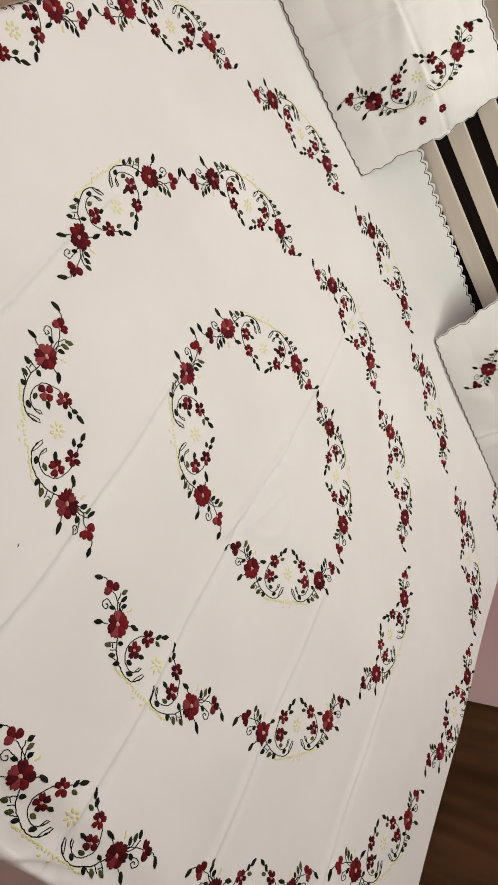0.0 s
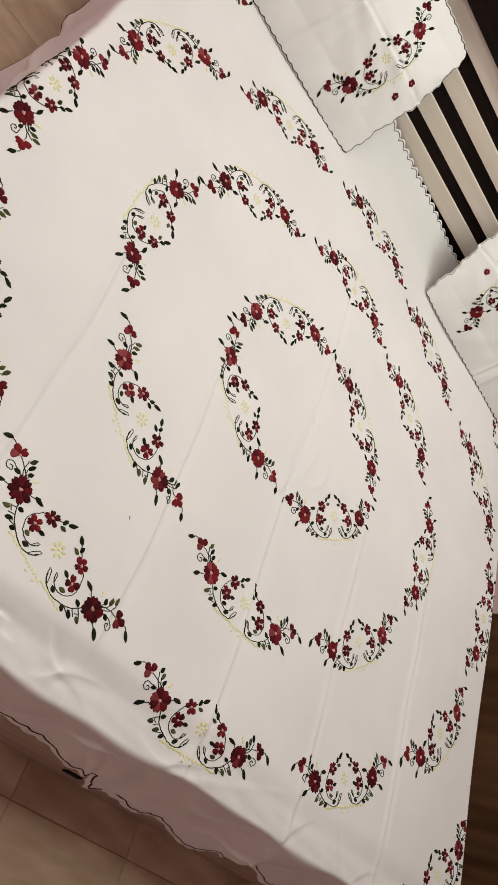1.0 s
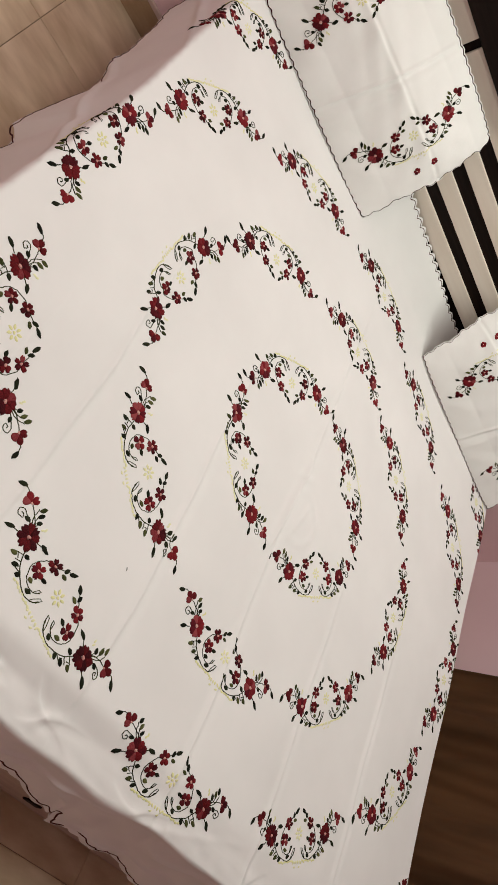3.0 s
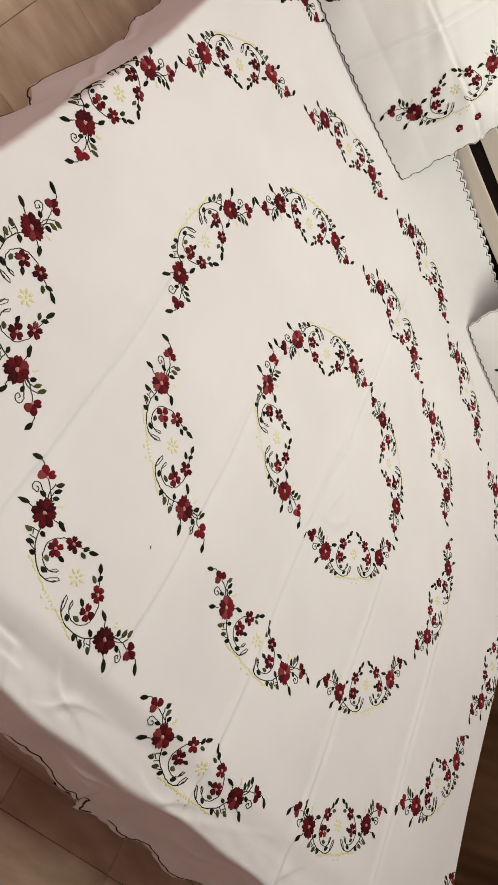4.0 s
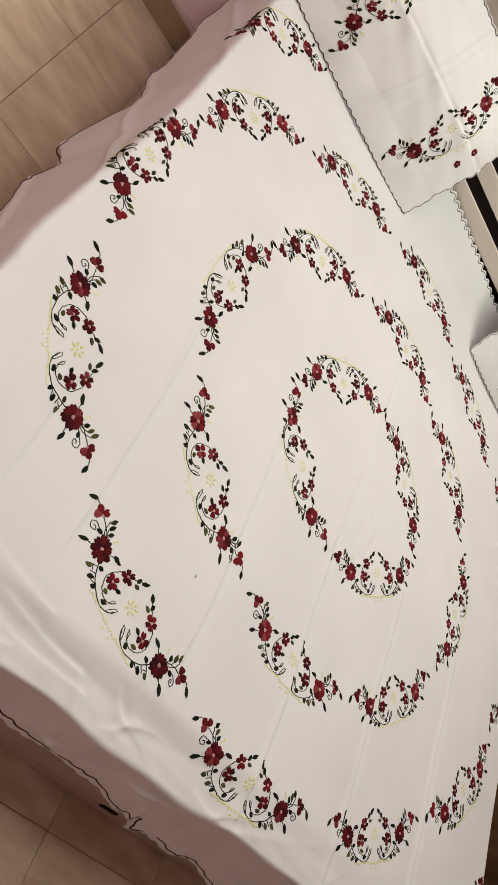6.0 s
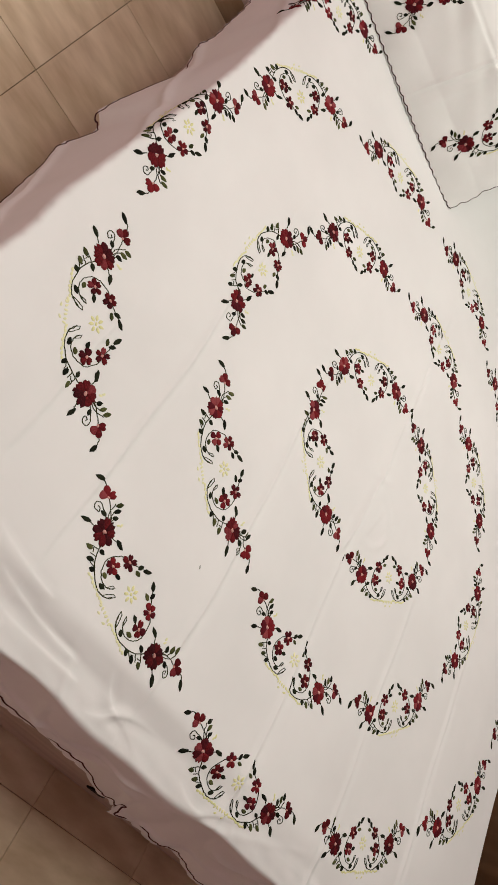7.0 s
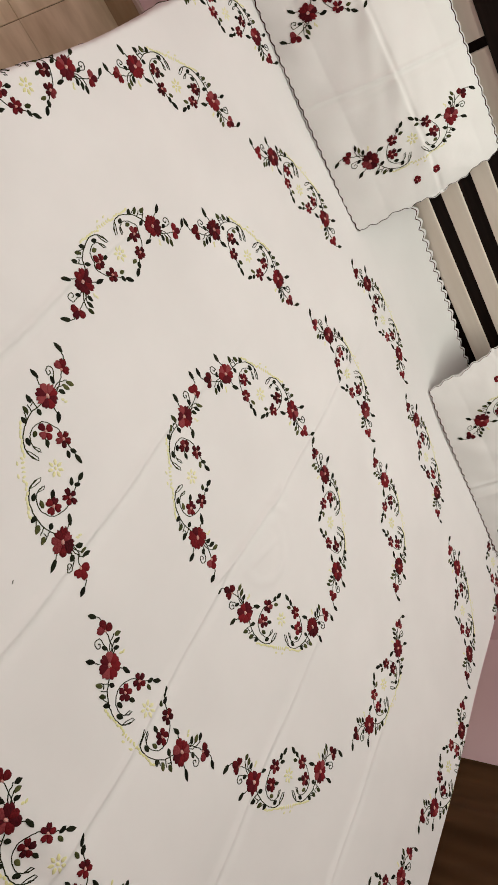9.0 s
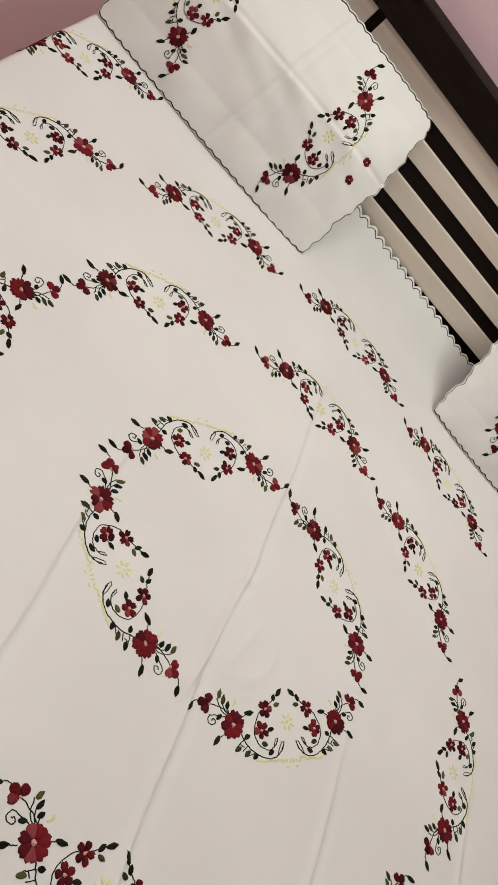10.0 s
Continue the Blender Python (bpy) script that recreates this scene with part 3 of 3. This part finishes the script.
# ---- pillows ----
def pillow(x0, x1, front, back, skew, label):
    """A pillow in an embroidered case that leans on the headboard from its front edge up to its back edge."""
    f, g = Vector(front), Vector(back)
    q_dir = (g - f).normalized()
    width, length = (g - f).length, x1 - x0
    n_dir = Vector((1, 0, 0)).cross(q_dir)
    mid = (f + g) / 2 + Vector(((x0 + x1) / 2, 0, 0))

    def place(p, q, top=1.0):
        p, q = np.asarray(p, float), np.asarray(q, float)
        u, v = np.clip(np.abs(2 * p / length), 0, 1), np.clip(np.abs(2 * q / width), 0, 1)
        body = (1 - u ** 4) * (1 - v ** 3)
        h = body * 0.034 + top * 0.028 * np.maximum(1 - np.abs(q - 0.012 - 0.03 * p) / 0.13, 0) * (1 - u ** 6)
        h = h + 0.0022 * body ** 0.3 * (np.sin(p * 31 + 2 * np.sin(q * 17)) * np.sin(q * 23 + p * 9)) + 0.0022 * ridge(p - 0.05 - 0.06 * q, 0.012) + body ** 0.3 * (0.0045 * ridge(p - 0.02 - 0.12 * q, 0.005) - 0.003 * ridge(p - 0.032 - 0.12 * q, 0.008) + 0.0018 * np.sin(p * 57 + q * 30 + 2 * np.sin(q * 21)) * np.sin(q * 49 - p * 22) + 0.0016 * np.sin(p * 90 + 3 * np.sin(q * 33)) * u ** 8) - 0.003 * ridge(q - 0.020 - 0.03 * p, 0.006)
        slump = -0.010 * np.clip(-q / (width / 2), 0, 1) ** 2 * (u ** 4)
        out = np.array(mid)[None] + p[:, None] * np.array([1, 0, 0]) + q[:, None] * np.array(q_dir) + ((h * top + slump))[:, None] * np.array(n_dir)
        out[:, 1] -= skew * p / length * (0.5 - q / width)
        return out

    npu, nqv = 180, 120
    P, Q = np.meshgrid(np.linspace(-1, 1, npu + 1), np.linspace(-1, 1, nqv + 1), indexing="ij")

    def case(P, Q):
        """The cut of the pillow case: rounded corners, scalloped long edges and slightly uneven ends."""
        corner = 1 - 0.05 * (np.abs(P) * np.abs(Q)) ** 6
        scal = np.where(np.abs(Q) > 0.96, 1 + 0.020 * np.abs(np.sin(P * length * 62)), 1)
        end = np.sign(P) * np.abs(P) ** 10 * (0.006 * np.sin(Q * 5 + 1) + 0.003 * np.sin(Q * 17) + 0.0018 * np.sin(Q * 41))
        return P * length / 2 * corner + end, Q * width / 2 * corner * scal

    pp, qq = case(P, Q)
    vt = place(pp.ravel(), qq.ravel(), 1.0)
    vb = place(pp.ravel(), qq.ravel(), -0.75) - np.array(n_dir) * 0.002
    nv, fs = len(vt), []
    for i in range(npu):
        for j in range(nqv):
            k = i * (nqv + 1) + j
            fs.append((k, k + nqv + 1, k + nqv + 2, k + 1))
            fs.append((nv + k, nv + k + 1, nv + k + nqv + 2, nv + k + nqv + 1))
    rim = [i * (nqv + 1) for i in range(npu)] + [npu * (nqv + 1) + j for j in range(nqv)] + [i * (nqv + 1) + nqv for i in range(npu, 0, -1)] + [j for j in range(nqv, 0, -1)]
    for i, k in enumerate(rim):
        k2 = rim[(i + 1) % len(rim)]
        fs.append((k, nv + k, nv + k2, k2))
    ob = tagged(new("pillow", mesh_from("pillow", np.concatenate([vt, vb]), fs, COTTON_BRIGHT)), label, "pillow", "pillows on the bed")
    cloth = Cloth(place)
    motif(ob, cloth, length / 2 - 0.156, 0.0, radians(-90), 0.98)
    motif(ob, cloth, -length / 2 + 0.156, 0.0, radians(90), 0.98)
    for s in (-1, 1):
        for dq in (-0.02, 0.03):
            flower(0.010, 5, rng.uniform(0, 1), (s * (length / 2 - 0.062), dq)).build("flower", cloth, (0, 0, 0, 1), [RED, RED_DARK, ROSE, PINK], ob)
    run = np.linspace(-0.992, 0.992, 260)
    for s in (-1, 1):
        hem_line(np.stack(case(run, 0 * run + s * 0.982), 1), cloth, ob, 0.0026)
        hem_line(np.stack(case(0 * run + s * 0.994, run), 1), cloth, ob, 0.0012)
    return ob


pillow(-0.845, -0.183, (0, 0.812, 0.5625), (0, 1.030, 0.898), 0.03, "white cotton pillow with red floral embroidery leaning on the headboard")
pillow(0.292, 1.0, (0, 0.754, 0.5625), (0, 1.030, 0.880), 0.048, "white embroidered cotton pillow with scalloped hem beside the curtain")

# ---- floor tiles ----
TX, TY = 0.366, 0.402
tile_mesh = slab("tile", (-TX / 2 + 0.0008, -TY / 2 + 0.0008, -0.012), (TX / 2 - 0.0008, TY / 2 - 0.0008, 0.0), TILE, 0.0009, 1)
for i in range(-7, 6):
    for j in range(-7, 6):
        cx, cy = 0.084 + (i + 0.5) * TX, -0.85 + (j + 0.5) * TY
        if X0 - 0.1 < cx < X1 + 0.1 and Y0 - 0.1 < cy < Y1 + 0.1:
            t = part("tile", tile_mesh, floor)
            t.location = (cx, cy, 0)


# ---- a loose snippet of thread on the sheet ----
snip = Stitch()
snip.cord(curve([(-0.0026, 0.0006), (-0.0006, -0.0004), (0.0013, 0.0003), (0.0028, -0.0005)], 3), 0.0009, 0)
loose = snip.build("thread_snippet", bed_cloth, (-0.319, -0.496, radians(115), 1), [LEAF_DARK], None)
tagged(loose, "tiny dark loose thread lying on the white sheet", "thread")
